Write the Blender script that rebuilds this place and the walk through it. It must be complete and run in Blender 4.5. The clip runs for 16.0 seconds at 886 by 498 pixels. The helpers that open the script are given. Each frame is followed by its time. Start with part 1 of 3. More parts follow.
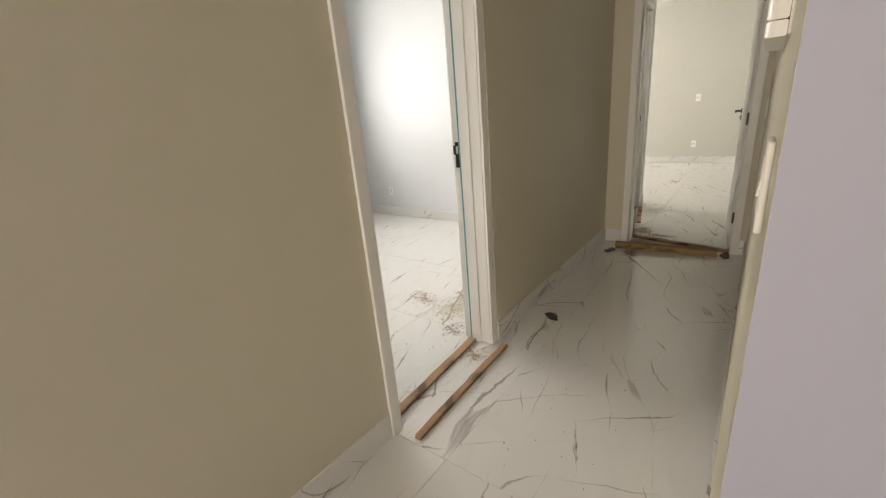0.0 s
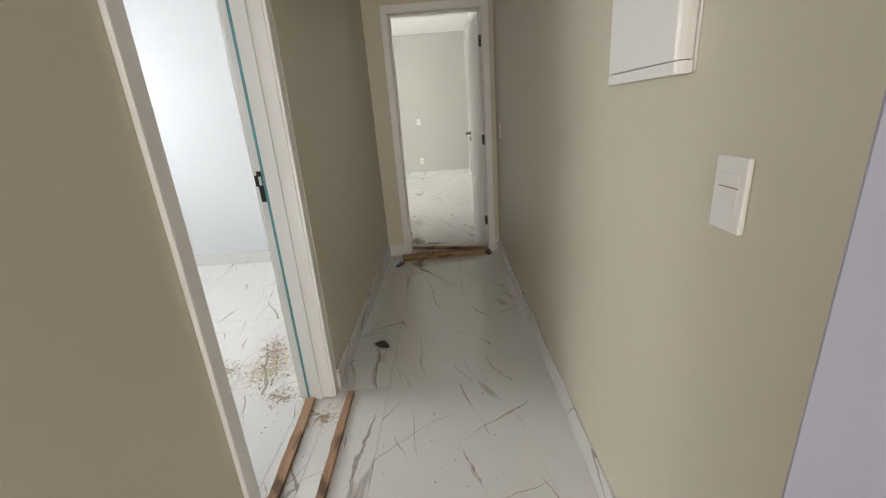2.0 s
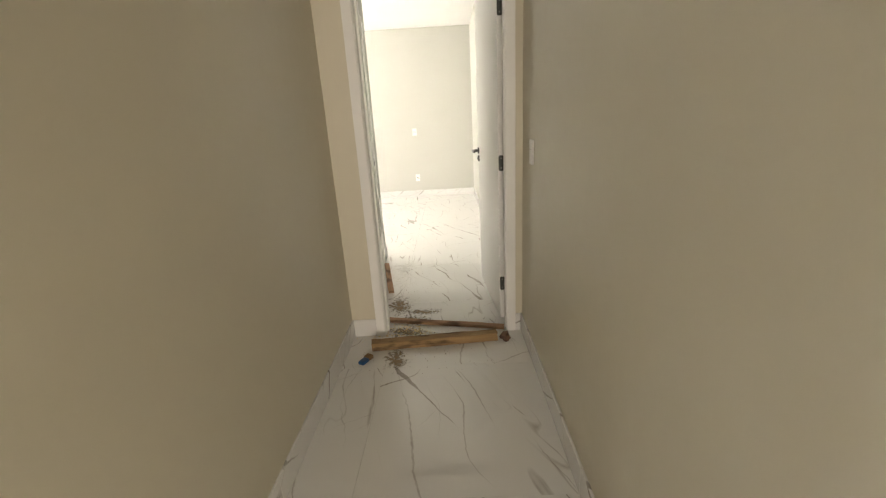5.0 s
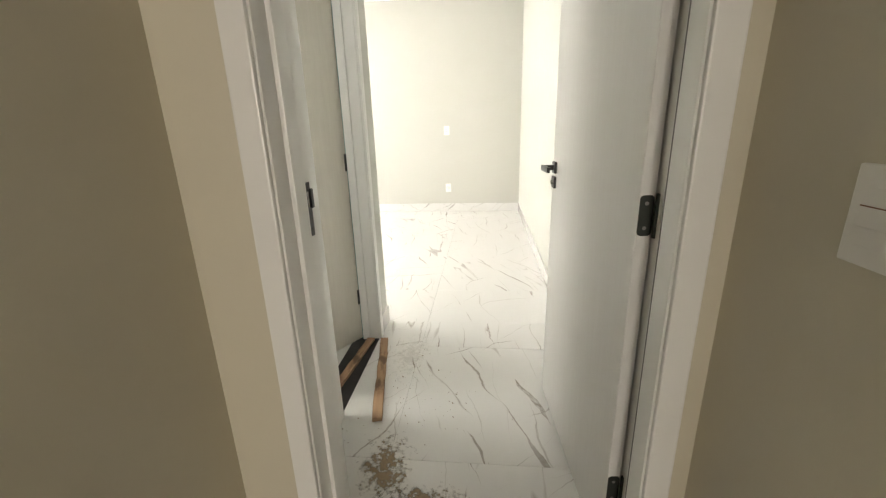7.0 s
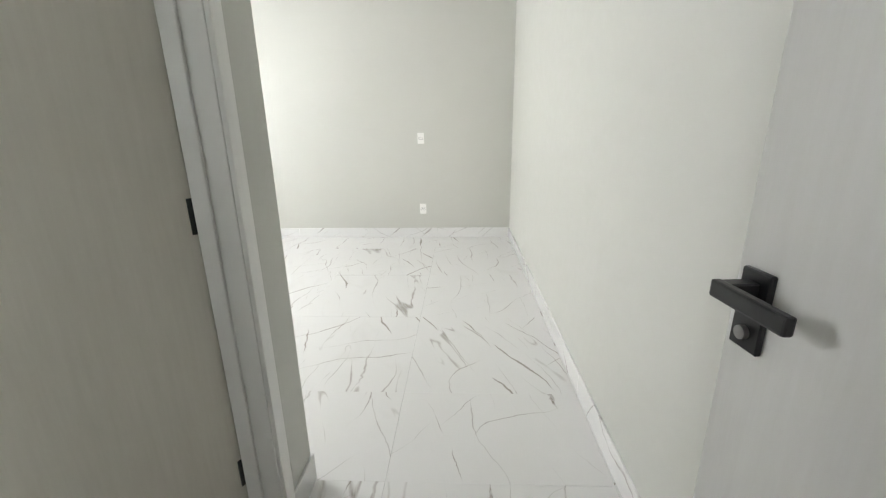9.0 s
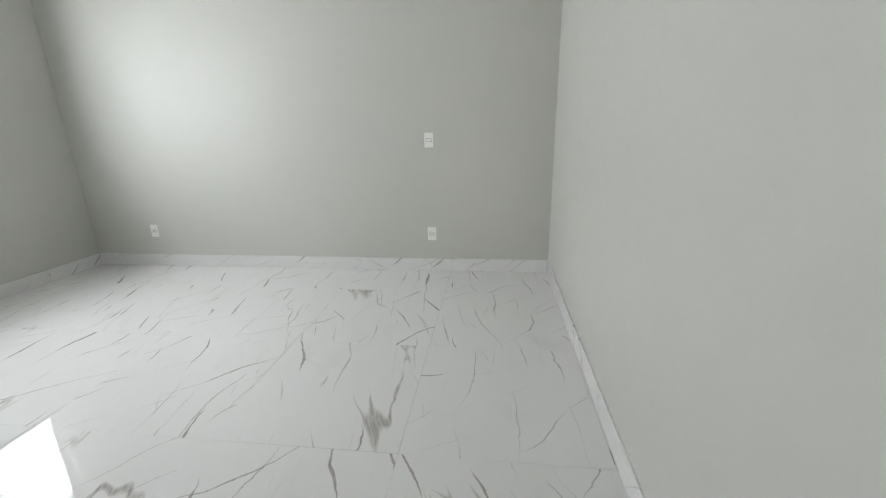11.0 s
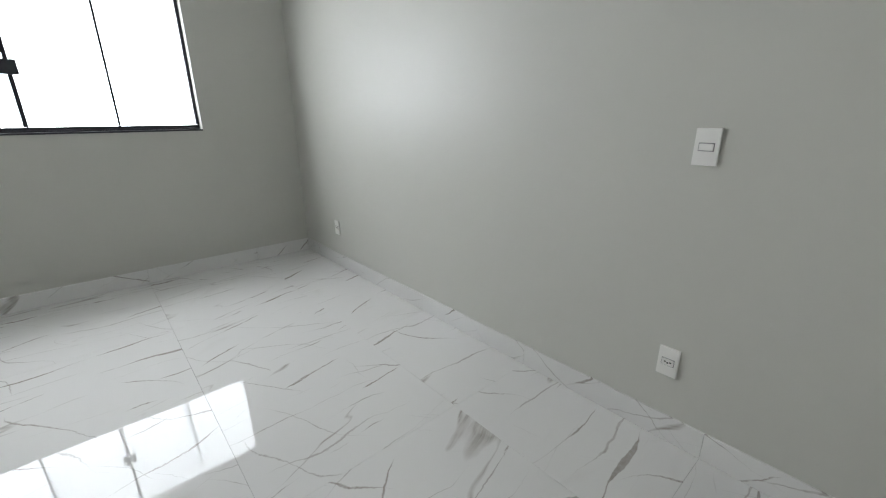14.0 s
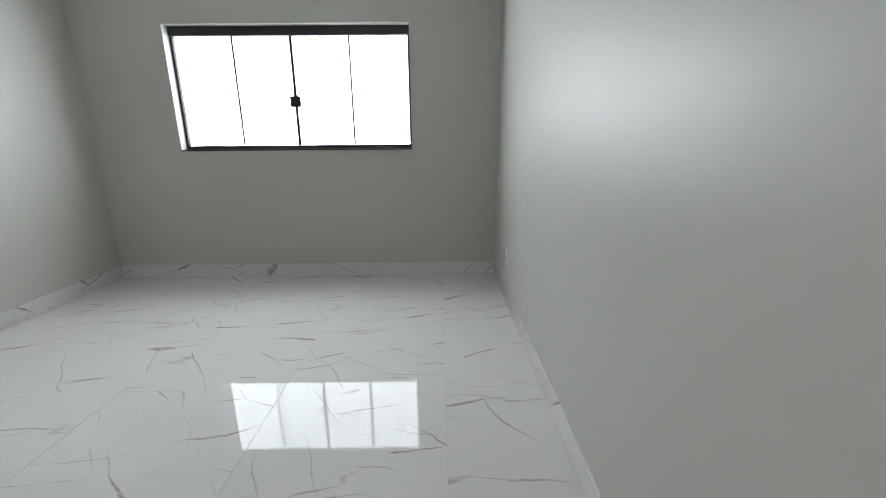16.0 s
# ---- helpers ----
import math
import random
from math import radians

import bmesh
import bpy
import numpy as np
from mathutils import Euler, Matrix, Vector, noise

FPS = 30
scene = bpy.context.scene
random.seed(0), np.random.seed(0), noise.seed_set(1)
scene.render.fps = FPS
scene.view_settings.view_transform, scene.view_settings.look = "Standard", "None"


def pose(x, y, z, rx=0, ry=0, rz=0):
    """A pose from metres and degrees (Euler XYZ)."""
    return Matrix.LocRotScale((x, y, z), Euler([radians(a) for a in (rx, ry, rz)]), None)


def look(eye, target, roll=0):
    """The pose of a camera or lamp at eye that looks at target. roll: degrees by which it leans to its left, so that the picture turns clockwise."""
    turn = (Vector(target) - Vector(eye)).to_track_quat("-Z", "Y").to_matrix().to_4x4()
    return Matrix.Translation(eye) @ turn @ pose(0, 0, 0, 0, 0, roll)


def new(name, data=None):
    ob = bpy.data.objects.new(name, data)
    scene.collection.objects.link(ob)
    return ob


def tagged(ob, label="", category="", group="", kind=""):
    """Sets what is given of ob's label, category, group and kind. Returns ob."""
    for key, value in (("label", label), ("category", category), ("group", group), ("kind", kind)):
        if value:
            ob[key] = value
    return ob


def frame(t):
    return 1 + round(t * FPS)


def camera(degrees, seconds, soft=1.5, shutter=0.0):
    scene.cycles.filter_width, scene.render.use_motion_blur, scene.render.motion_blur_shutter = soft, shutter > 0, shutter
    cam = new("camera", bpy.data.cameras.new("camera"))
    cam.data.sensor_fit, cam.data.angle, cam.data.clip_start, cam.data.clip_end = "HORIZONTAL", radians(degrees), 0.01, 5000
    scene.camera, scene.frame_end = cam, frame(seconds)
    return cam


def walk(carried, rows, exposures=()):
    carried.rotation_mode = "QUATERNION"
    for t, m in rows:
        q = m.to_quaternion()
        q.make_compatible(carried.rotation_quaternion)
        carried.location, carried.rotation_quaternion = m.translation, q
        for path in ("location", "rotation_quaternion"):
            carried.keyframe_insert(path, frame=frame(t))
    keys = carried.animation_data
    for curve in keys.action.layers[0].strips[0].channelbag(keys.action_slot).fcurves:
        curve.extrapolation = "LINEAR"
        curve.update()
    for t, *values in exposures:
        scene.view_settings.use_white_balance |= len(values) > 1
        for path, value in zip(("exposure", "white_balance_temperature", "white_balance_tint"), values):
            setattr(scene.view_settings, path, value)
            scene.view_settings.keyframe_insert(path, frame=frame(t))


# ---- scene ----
cam = camera(94.8, 16.0, soft=1.2)
PATH = [
    (0, (1.08, 0.423, 1.266), (-0.095, 1.914, 0.634), -4.9),
    (0.5, (0.948, 0.459, 1.296), (0.204, 2.197, 0.646), -5.1),
    (1, (0.86, 0.522, 1.306), (0.478, 2.378, 0.665), -5.1),
    (1.5, (0.735, 0.485, 1.301), (0.573, 2.37, 0.653), -5.1),
    (2, (0.638, 0.465, 1.295), (0.591, 2.363, 0.664), -4.2),
    (2.5, (0.633, 0.578, 1.303), (0.603, 2.484, 0.699), -3.5),
    (3, (0.673, 0.706, 1.307), (0.651, 2.618, 0.72), -3.3),
    (3.5, (0.66, 0.892, 1.311), (0.651, 2.811, 0.745), -3.0),
    (6, (0.691, 2.772, 1.262), (0.578, 4.675, 0.657), -2.5),
    (6.5, (0.64, 3.173, 1.253), (0.486, 5.076, 0.655), -1.8),
    (7, (0.641, 3.479, 1.242), (0.436, 5.38, 0.656), -1.7),
    (7.5, (0.657, 3.758, 1.244), (0.39, 5.648, 0.647), -1.8),
    (8, (0.613, 4.048, 1.241), (0.42, 5.952, 0.661), -1.1),
    (8.5, (0.566, 4.329, 1.251), (0.437, 6.236, 0.659), -0.9),
    (9, (0.556, 4.682, 1.258), (0.466, 6.597, 0.69), -0.9),
    (9.5, (0.564, 5.003, 1.265), (0.517, 6.913, 0.676), -0.8),
    (12, (0.659, 6.6, 1.251), (0.116, 8.441, 0.692), -1.5),
    (12.5, (0.656, 6.925, 1.262), (-0.071, 8.695, 0.681), -1.6),
    (13, (0.6, 7.275, 1.254), (-0.315, 8.959, 0.683), -1.4),
    (13.5, (0.58, 7.599, 1.232), (-0.602, 9.098, 0.636), -1.0),
    (14, (0.566, 7.893, 1.253), (-0.872, 9.139, 0.637), -0.5),
    (14.5, (0.488, 8.193, 1.252), (-1.148, 9.165, 0.634), 0.1),
    (15, (0.541, 8.479, 1.236), (-1.238, 9.159, 0.625), 0.2),
    (15.5, (0.476, 8.774, 1.238), (-1.404, 9.133, 0.659), -0.1),
    (16, (0.444, 8.924, 1.249), (-1.488, 8.936, 0.729), -0.5),
]
LIGHTING = [(0.0, 0.3, 7900, 13), (1.5, 0.3, 7150, 12), (3.7, 0.32, 6900, 11), (5.8, 1.46, 8300, 13), (6.5, 1.32, 7800, 12), (7.0, 1.08, 7400, 11),
            (7.5, 0.93, 7150, 11), (8.0, 0.86, 6900, 11), (8.5, 0.66, 6800, 10), (9.0, 0.42, 6650, 10), (9.7, 0.15, 6400, 10), (11.8, -0.45, 6400, 10), (13.0, -0.55, 6350, 10),
            (14.5, -0.7, 6350, 10), (16.0, -0.84, 6300, 9)]
walk(cam, [(t, look(eye, target, roll)) for t, eye, target, roll in PATH], LIGHTING)

# ---- light ----
world = bpy.data.worlds.new("sky")
scene.world = world
world.use_nodes = True
wn = world.node_tree
wn.nodes.clear()
sky = wn.nodes.new("ShaderNodeTexSky")
sky.sky_type = "NISHITA"
sky.sun_disc = False
sky.sun_elevation = radians(50)
sky.sun_rotation = radians(200)
bg = wn.nodes.new("ShaderNodeBackground")
bg.inputs["Strength"].default_value = 0.12
wout = wn.nodes.new("ShaderNodeOutputWorld")
wn.links.new(sky.outputs[0], bg.inputs["Color"])
wn.links.new(bg.outputs[0], wout.inputs["Surface"])


def sky_card(name, m, w, h, strength, color):
    """The overcast sky just outside a window: a plain bright backdrop that lights the room; it faces the pose's +z."""
    mt = bpy.data.materials.new(name)
    mt.use_nodes = True
    mt.node_tree.nodes.clear()
    e = mt.node_tree.nodes.new("ShaderNodeEmission")
    e.inputs["Color"].default_value, e.inputs["Strength"].default_value = (*color, 1), strength
    o = mt.node_tree.nodes.new("ShaderNodeOutputMaterial")
    mt.node_tree.links.new(e.outputs[0], o.inputs["Surface"])
    me = bpy.data.meshes.new(name)
    me.from_pydata([(-w / 2, -h / 2, 0), (w / 2, -h / 2, 0), (w / 2, h / 2, 0), (-w / 2, h / 2, 0)], [], [(0, 1, 2, 3)])
    me.materials.append(mt)
    ob = new(name, me)
    ob.matrix_world = m
    return tagged(ob, "plain bright overcast sky outside the window", "backdrop", kind="structure")


sky_card("backdrop_bedroom", pose(-3.80, 7.66, 1.75, 0, 90, 0), 2.2, 3.2, 13.0, (0.95, 0.97, 1.0))
sky_card("backdrop_side_room", pose(-3.76, 2.70, 1.75, 0, 90, 0), 2.2, 3.2, 9.3, (0.88, 0.93, 1.0))
sky_card("backdrop_living", pose(0.85, -3.9, 1.30, -90, 0, 0), 2.4, 2.8, 7.3, (0.98, 0.95, 0.92))
# Added behind an unseen, assumed bathroom opening; set brighter to lift the vestibule.
sky_card("backdrop_bathroom_unseen", pose(-2.10, 5.10, 1.80, 0, 90, 0), 1.2, 1.1, 27.0, (0.95, 0.98, 1.0))


# ---- materials ----
def material(name, base=(0.8, 0.8, 0.8), rough=0.5, metal=0.0):
    m = bpy.data.materials.new(name)
    m.use_nodes = True
    b = m.node_tree.nodes["Principled BSDF"]
    b.inputs["Base Color"].default_value = (*base, 1)
    b.inputs["Roughness"].default_value = rough
    b.inputs["Metallic"].default_value = metal
    return m, m.node_tree, b


def node(nt, kind, **values):
    n = nt.nodes.new(kind)
    for key, value in values.items():
        n.inputs[key].default_value = value
    return n


def math_node(nt, op, a, b=None, c=None, clamp=False):
    n = nt.nodes.new("ShaderNodeMath")
    n.operation, n.use_clamp = op, clamp
    for i, v in enumerate((a, b, c)):
        if v is None:
            continue
        if isinstance(v, (int, float)):
            n.inputs[i].default_value = v
        else:
            nt.links.new(v, n.inputs[i])
    return n.outputs[0]


def vec_node(nt, op, a, b):
    n = nt.nodes.new("ShaderNodeVectorMath")
    n.operation = op
    for i, v in enumerate((a, b)):
        if isinstance(v, (tuple, list)):
            n.inputs[i].default_value = v
        else:
            nt.links.new(v, n.inputs[i])
    return n.outputs[0]


def noise_of(nt, vector, scale, detail=3.0, rough=0.5):
    n = node(nt, "ShaderNodeTexNoise", Scale=scale, Detail=detail, Roughness=rough)
    nt.links.new(vector, n.inputs["Vector"])
    return n


def mix_color(nt, fac, a, b):
    n = nt.nodes.new("ShaderNodeMix")
    n.data_type = "RGBA"
    for i, v in ((0, fac), (6, a), (7, b)):
        if isinstance(v, (int, float)):
            n.inputs[i].default_value = v
        elif isinstance(v, (tuple, list)):
            n.inputs[i].default_value = (*v, 1)
        else:
            nt.links.new(v, n.inputs[i])
    return n.outputs[2]


def add_bump(nt, bsdf, height, strength, distance):
    n = node(nt, "ShaderNodeBump", Strength=strength, Distance=distance)
    nt.links.new(height, n.inputs["Height"])
    nt.links.new(n.outputs[0], bsdf.inputs["Normal"])


def place_of(nt):
    return nt.nodes.new("ShaderNodeNewGeometry").outputs["Position"]


def painted(name, base, rough, mottled=0.04, grain=260.0, bump=0.08):
    """Rolled or sprayed paint: faint mottling at room scale, a fine skin."""
    m, nt, b = material(name, base, rough)
    p = place_of(nt)
    big = noise_of(nt, p, 1.3, 4.0)
    dark = tuple(c * (1 - mottled) for c in base)
    light = tuple(min(1, c * (1 + mottled)) for c in base)
    nt.links.new(mix_color(nt, big.outputs[0], dark, light), b.inputs["Base Color"])
    mid = noise_of(nt, p, 18.0, 3.0)
    nt.links.new(math_node(nt, "MULTIPLY_ADD", mid.outputs[0], 0.16, rough - 0.08), b.inputs["Roughness"])
    fine = noise_of(nt, p, grain, 2.0)
    add_bump(nt, b, fine.outputs[0], bump, 0.002)
    return m


def marble(name, upright=False):
    """Polished white porcelain with sparse grey-brown veins, different on each tile."""
    m, nt, b = material(name, (0.78, 0.775, 0.76), 0.06)
    b.inputs["IOR"].default_value = 1.54
    info = nt.nodes.new("ShaderNodeObjectInfo")
    p = place_of(nt)
    if upright:
        axes = nt.nodes.new("ShaderNodeSeparateXYZ")
        flat = nt.nodes.new("ShaderNodeCombineXYZ")
        nt.links.new(p, axes.inputs[0])
        nt.links.new(math_node(nt, "ADD", axes.outputs[0], axes.outputs[1]), flat.inputs[0])
        nt.links.new(axes.outputs[2], flat.inputs[1])
        p = flat.outputs[0]
    shift = math_node(nt, "MULTIPLY", info.outputs["Random"], 57.0)
    comb = nt.nodes.new("ShaderNodeCombineXYZ")
    nt.links.new(shift, comb.inputs[0])
    nt.links.new(math_node(nt, "MULTIPLY", info.outputs["Random"], 31.0), comb.inputs[1])
    nt.links.new(math_node(nt, "MULTIPLY", info.outputs["Random"], 13.0), comb.inputs[2])
    q = vec_node(nt, "ADD", p, comb.outputs[0])
    turn = nt.nodes.new("ShaderNodeVectorRotate")
    turn.rotation_type = "Z_AXIS"
    nt.links.new(q, turn.inputs["Vector"])
    swing = math_node(nt, "FRACT", math_node(nt, "MULTIPLY", info.outputs["Random"], 7.3))
    nt.links.new(math_node(nt, "MULTIPLY_ADD", swing, 0.45, VEIN_TURN + (1.3 if upright else 0.0)), turn.inputs["Angle"])
    q = turn.outputs[0]
    warp = noise_of(nt, q, 2.2, 3.0)
    w = vec_node(nt, "MULTIPLY", vec_node(nt, "SUBTRACT", warp.outputs["Color"], (0.5, 0.5, 0.5)), (0.10, 0.10, 0.10))
    q2 = vec_node(nt, "ADD", q, w)

    def veins(scale, stretch, width, lo, hi, mask_scale):
        """A net of faint cracks along the level line of a noise."""
        s = vec_node(nt, "MULTIPLY", q2, (scale / stretch, scale * 1.25, scale))
        n = noise_of(nt, s, 1.0, 2.0, 0.45)
        ridge = math_node(nt, "ABSOLUTE", math_node(nt, "SUBTRACT", n.outputs[0], 0.5))
        k = noise_of(nt, vec_node(nt, "ADD", q2, (9.1, 4.7, 2.2)), mask_scale, 2.0)
        wide = nt.nodes.new("ShaderNodeMapRange")
        nt.links.new(k.outputs[0], wide.inputs[0])
        for i, v in enumerate((lo, hi, -0.004, width)):
            wide.inputs[i + 1].default_value = v
        return math_node(nt, "DIVIDE", math_node(nt, "SUBTRACT", wide.outputs[0], ridge), width * 0.55, clamp=True)

    def strokes(turned, per_metre, widest, lo, hi, along, bend, seed):
        """Long tapering brush strokes: wavering lines, each broken up along its own length."""
        r = nt.nodes.new("ShaderNodeVectorRotate")
        r.rotation_type = "Z_AXIS"
        r.inputs["Angle"].default_value = turned
        nt.links.new(q, r.inputs["Vector"])
        sep = nt.nodes.new("ShaderNodeSeparateXYZ")
        nt.links.new(r.outputs[0], sep.inputs[0])
        slow = noise_of(nt, vec_node(nt, "ADD", r.outputs[0], (seed, seed, 0)), 1.7, 1.0)
        quick = noise_of(nt, vec_node(nt, "ADD", r.outputs[0], (0, seed, seed)), 13.0, 5.0, 0.6)
        u = math_node(nt, "MULTIPLY", sep.outputs[1], per_metre)
        u = math_node(nt, "ADD", u, math_node(nt, "MULTIPLY", math_node(nt, "SUBTRACT", slow.outputs[0], 0.5), bend * per_metre))
        u = math_node(nt, "ADD", u, math_node(nt, "MULTIPLY", math_node(nt, "SUBTRACT", quick.outputs[0], 0.5), 0.032 * per_metre))
        d = math_node(nt, "DIVIDE", math_node(nt, "ABSOLUTE", math_node(nt, "SUBTRACT", math_node(nt, "FRACT", u), 0.5)), per_metre)
        c = nt.nodes.new("ShaderNodeCombineXYZ")
        nt.links.new(math_node(nt, "MULTIPLY", sep.outputs[0], along), c.inputs[0])
        nt.links.new(math_node(nt, "MULTIPLY", math_node(nt, "FLOOR", u), 3.71), c.inputs[1])
        c.inputs[2].default_value = seed
        k = noise_of(nt, c.outputs[0], 1.0, 2.0)
        wide = nt.nodes.new("ShaderNodeMapRange")
        nt.links.new(k.outputs[0], wide.inputs[0])
        for i, v in enumerate((lo, hi, -0.0008, widest)):
            wide.inputs[i + 1].default_value = v
        return math_node(nt, "DIVIDE", math_node(nt, "SUBTRACT", wide.outputs[0], d), 0.0032, clamp=True)

    bold = strokes(0.0, 4.2, 0.0150, 0.52, 0.76, 2.1, 0.28, 2.7)
    wedge = strokes(-0.08, 2.3, 0.0170, 0.555, 0.76, 2.4, 0.30, 11.9)
    thin = strokes(0.2, 8.0, 0.0062, 0.47, 0.70, 1.7, 0.30, 8.3)
    cross = strokes(1.05, 3.0, 0.0100, 0.49, 0.72, 1.4, 0.42, 5.1)
    cross_thin = strokes(1.25, 5.0, 0.0055, 0.50, 0.70, 1.6, 0.45, 17.3)
    fork = veins(3.2, 4.2, 0.026, 0.50, 0.76, 2.1)
    haze = veins(2.4, 2.2, 0.09, 0.50, 0.80, 2.0)
    fine = noise_of(nt, q2, 42.0, 4.0, 0.6)
    streak = noise_of(nt, vec_node(nt, "MULTIPLY", q2, (6.0, 90.0, 6.0)), 1.0, 3.0, 0.6)
    tone = mix_color(nt, fine.outputs[0], (0.165, 0.142, 0.122), (0.40, 0.365, 0.33))
    col = mix_color(nt, math_node(nt, "MULTIPLY", haze, 0.12), (0.71, 0.705, 0.69), (0.48, 0.46, 0.43))
    broken = math_node(nt, "MULTIPLY_ADD", streak.outputs[0], 2.0, -0.35, clamp=True)
    for line, most in ((thin, 0.7), (cross_thin, 0.7), (cross, 0.88), (fork, 0.85)):
        col = mix_color(nt, math_node(nt, "MULTIPLY", math_node(nt, "MULTIPLY", line, most), math_node(nt, "MULTIPLY_ADD", broken, 0.75, 0.25)), col, tone)
    ragged = math_node(nt, "MULTIPLY_ADD", fine.outputs[0], 1.1, 0.25, clamp=True)
    col = mix_color(nt, math_node(nt, "MULTIPLY", bold, ragged), col, tone)
    torn = noise_of(nt, vec_node(nt, "MULTIPLY", q2, (30.0, 110.0, 30.0)), 1.0, 4.0, 0.7)
    gaps = math_node(nt, "MULTIPLY_ADD", torn.outputs[0], 3.2, -0.95, clamp=True)
    col = mix_color(nt, math_node(nt, "MULTIPLY", wedge, gaps), col, tone)
    nt.links.new(col, b.inputs["Base Color"])
    dust = noise_of(nt, p, 5.0, 5.0, 0.6)
    nt.links.new(math_node(nt, "MULTIPLY_ADD", dust.outputs[0], 0.006, 0.0), b.inputs["Roughness"])
    wave = noise_of(nt, p, 4.0, 1.0)
    add_bump(nt, b, wave.outputs[0], 0.012, 0.004)
    return m


VEIN_TURN = -2.08


def timber(name, base, dark):
    m, nt, b = material(name, base, 0.75)
    tc = nt.nodes.new("ShaderNodeTexCoord")
    s = vec_node(nt, "MULTIPLY", tc.outputs["Object"], (3.0, 60.0, 60.0))
    g = noise_of(nt, s, 1.0, 5.0, 0.65)
    k = noise_of(nt, vec_node(nt, "MULTIPLY", tc.outputs["Object"], (7.0, 20.0, 20.0)), 1.0, 3.0)
    spot = math_node(nt, "MULTIPLY", math_node(nt, "SUBTRACT", k.outputs[0], 0.54), 8.0, clamp=True)
    col = mix_color(nt, g.outputs[0], dark, base)
    col = mix_color(nt, math_node(nt, "MULTIPLY", spot, 0.75), col, tuple(c * 0.3 for c in dark))
    nt.links.new(col, b.inputs["Base Color"])
    add_bump(nt, b, g.outputs[0], 0.4, 0.003)
    return m


def mottled(name, base, other, scale, rough, bump=0.3):
    m, nt, b = material(name, base, rough)
    tc = nt.nodes.new("ShaderNodeTexCoord")
    n = noise_of(nt, tc.outputs["Object"], scale, 4.0, 0.6)
    nt.links.new(mix_color(nt, n.outputs[0], base, other), b.inputs["Base Color"])
    add_bump(nt, b, n.outputs[0], bump, 0.003)
    return m


def smear(name, base, cover, scale, most=0.75):
    """Dried mud or dust lying on the floor in a broken film."""
    m, nt, b = material(name, base, 0.9)
    tc = nt.nodes.new("ShaderNodeTexCoord")
    p = tc.outputs["Object"]
    n = noise_of(nt, p, scale, 6.0, 0.62)
    n2 = noise_of(nt, p, scale * 0.35, 2.0)
    rad = nt.nodes.new("ShaderNodeTexGradient")
    rad.gradient_type = "SPHERICAL"
    gen = nt.nodes.new("ShaderNodeMapping")
    nt.links.new(tc.outputs["Generated"], gen.inputs["Vector"])
    gen.inputs["Location"].default_value = (-1, -1, 0)
    gen.inputs["Scale"].default_value = (2, 2, 0)
    nt.links.new(gen.outputs[0], rad.inputs[0])
    f = math_node(nt, "ADD", n.outputs[0], math_node(nt, "MULTIPLY", n2.outputs[0], 0.5))
    f = math_node(nt, "ADD", f, math_node(nt, "MULTIPLY", rad.outputs[1], 0.5))
    f = math_node(nt, "MULTIPLY", math_node(nt, "SUBTRACT", f, 1.25 - cover), 5.0, clamp=True)
    nt.links.new(math_node(nt, "MULTIPLY", f, most), b.inputs["Alpha"])
    hue = noise_of(nt, p, scale * 2.0, 3.0)
    nt.links.new(mix_color(nt, hue.outputs[0], tuple(c * 0.6 for c in base), base), b.inputs["Base Color"])
    return m


# Greige with the corridor's warm bounce light put into its colour.
WALL = painted("greige_warm_bounce", (0.605, 0.56, 0.45), 0.42, 0.03)
GREY = painted("pale_grey_paint", (0.522, 0.522, 0.480), 0.45, 0.03)
COOL = painted("cool_white_paint", (0.64, 0.66, 0.68), 0.5, 0.03)
# Bluish daylight on the living room walls is put into this colour.
DAYLIT = painted("bluish_daylit_plaster", (0.39, 0.40, 0.49), 0.55, 0.03)
CEILING = painted("white_ceiling_paint", (0.82, 0.82, 0.81), 0.8, 0.02)
LACQUER = painted("white_door_lacquer", (0.79, 0.785, 0.76), 0.32, 0.02, 90.0, 0.05)


def brushed(name, a, b):
    """Brushed lacquer with faint upright streaks."""
    m, nt, bs = material(name, a, 0.38)
    streak = noise_of(nt, vec_node(nt, "MULTIPLY", place_of(nt), (70.0, 70.0, 5.0)), 1.0, 4.0, 0.6)
    nt.links.new(mix_color(nt, streak.outputs[0], a, b), bs.inputs["Base Color"])
    add_bump(nt, bs, streak.outputs[0], 0.14, 0.003)
    return m


LEAF = brushed("white_leaf_lacquer", (0.735, 0.73, 0.71), (0.80, 0.80, 0.79))
PRIMER = brushed("cream_leaf_primer", (0.60, 0.57, 0.50), (0.70, 0.67, 0.60))
PLASTIC = material("white_plastic", (0.80, 0.79, 0.76), 0.3)[0]
TILE = marble("veined_porcelain")
SKIRT = marble("veined_porcelain_strip", True)
GROUT = painted("pale_grout", (0.58, 0.57, 0.54), 0.9, 0.1)
BLACK = painted("black_metal", (0.012, 0.012, 0.014), 0.35, 0.1, 300.0, 0.03)
ALUMINIUM = painted("black_aluminium", (0.012, 0.012, 0.018), 0.4, 0.1, 300.0, 0.02)
SEAL = material("teal_film", (0.10, 0.30, 0.31), 0.4)[0]
STEEL = material("dull_steel", (0.30, 0.30, 0.29), 0.42, 0.9)[0]
HINGE = painted("dark_hinge_steel", (0.060, 0.066, 0.062), 0.38, 0.15, 200.0, 0.05)
HINGE.node_tree.nodes["Principled BSDF"].inputs["Metallic"].default_value = 0.7
# Grey of the rubber seal, and of painted shade round rockers and sockets.
RUBBER_SHADE = material("grey_rubber_gap_shade", (0.22, 0.22, 0.22), 0.7)[0]
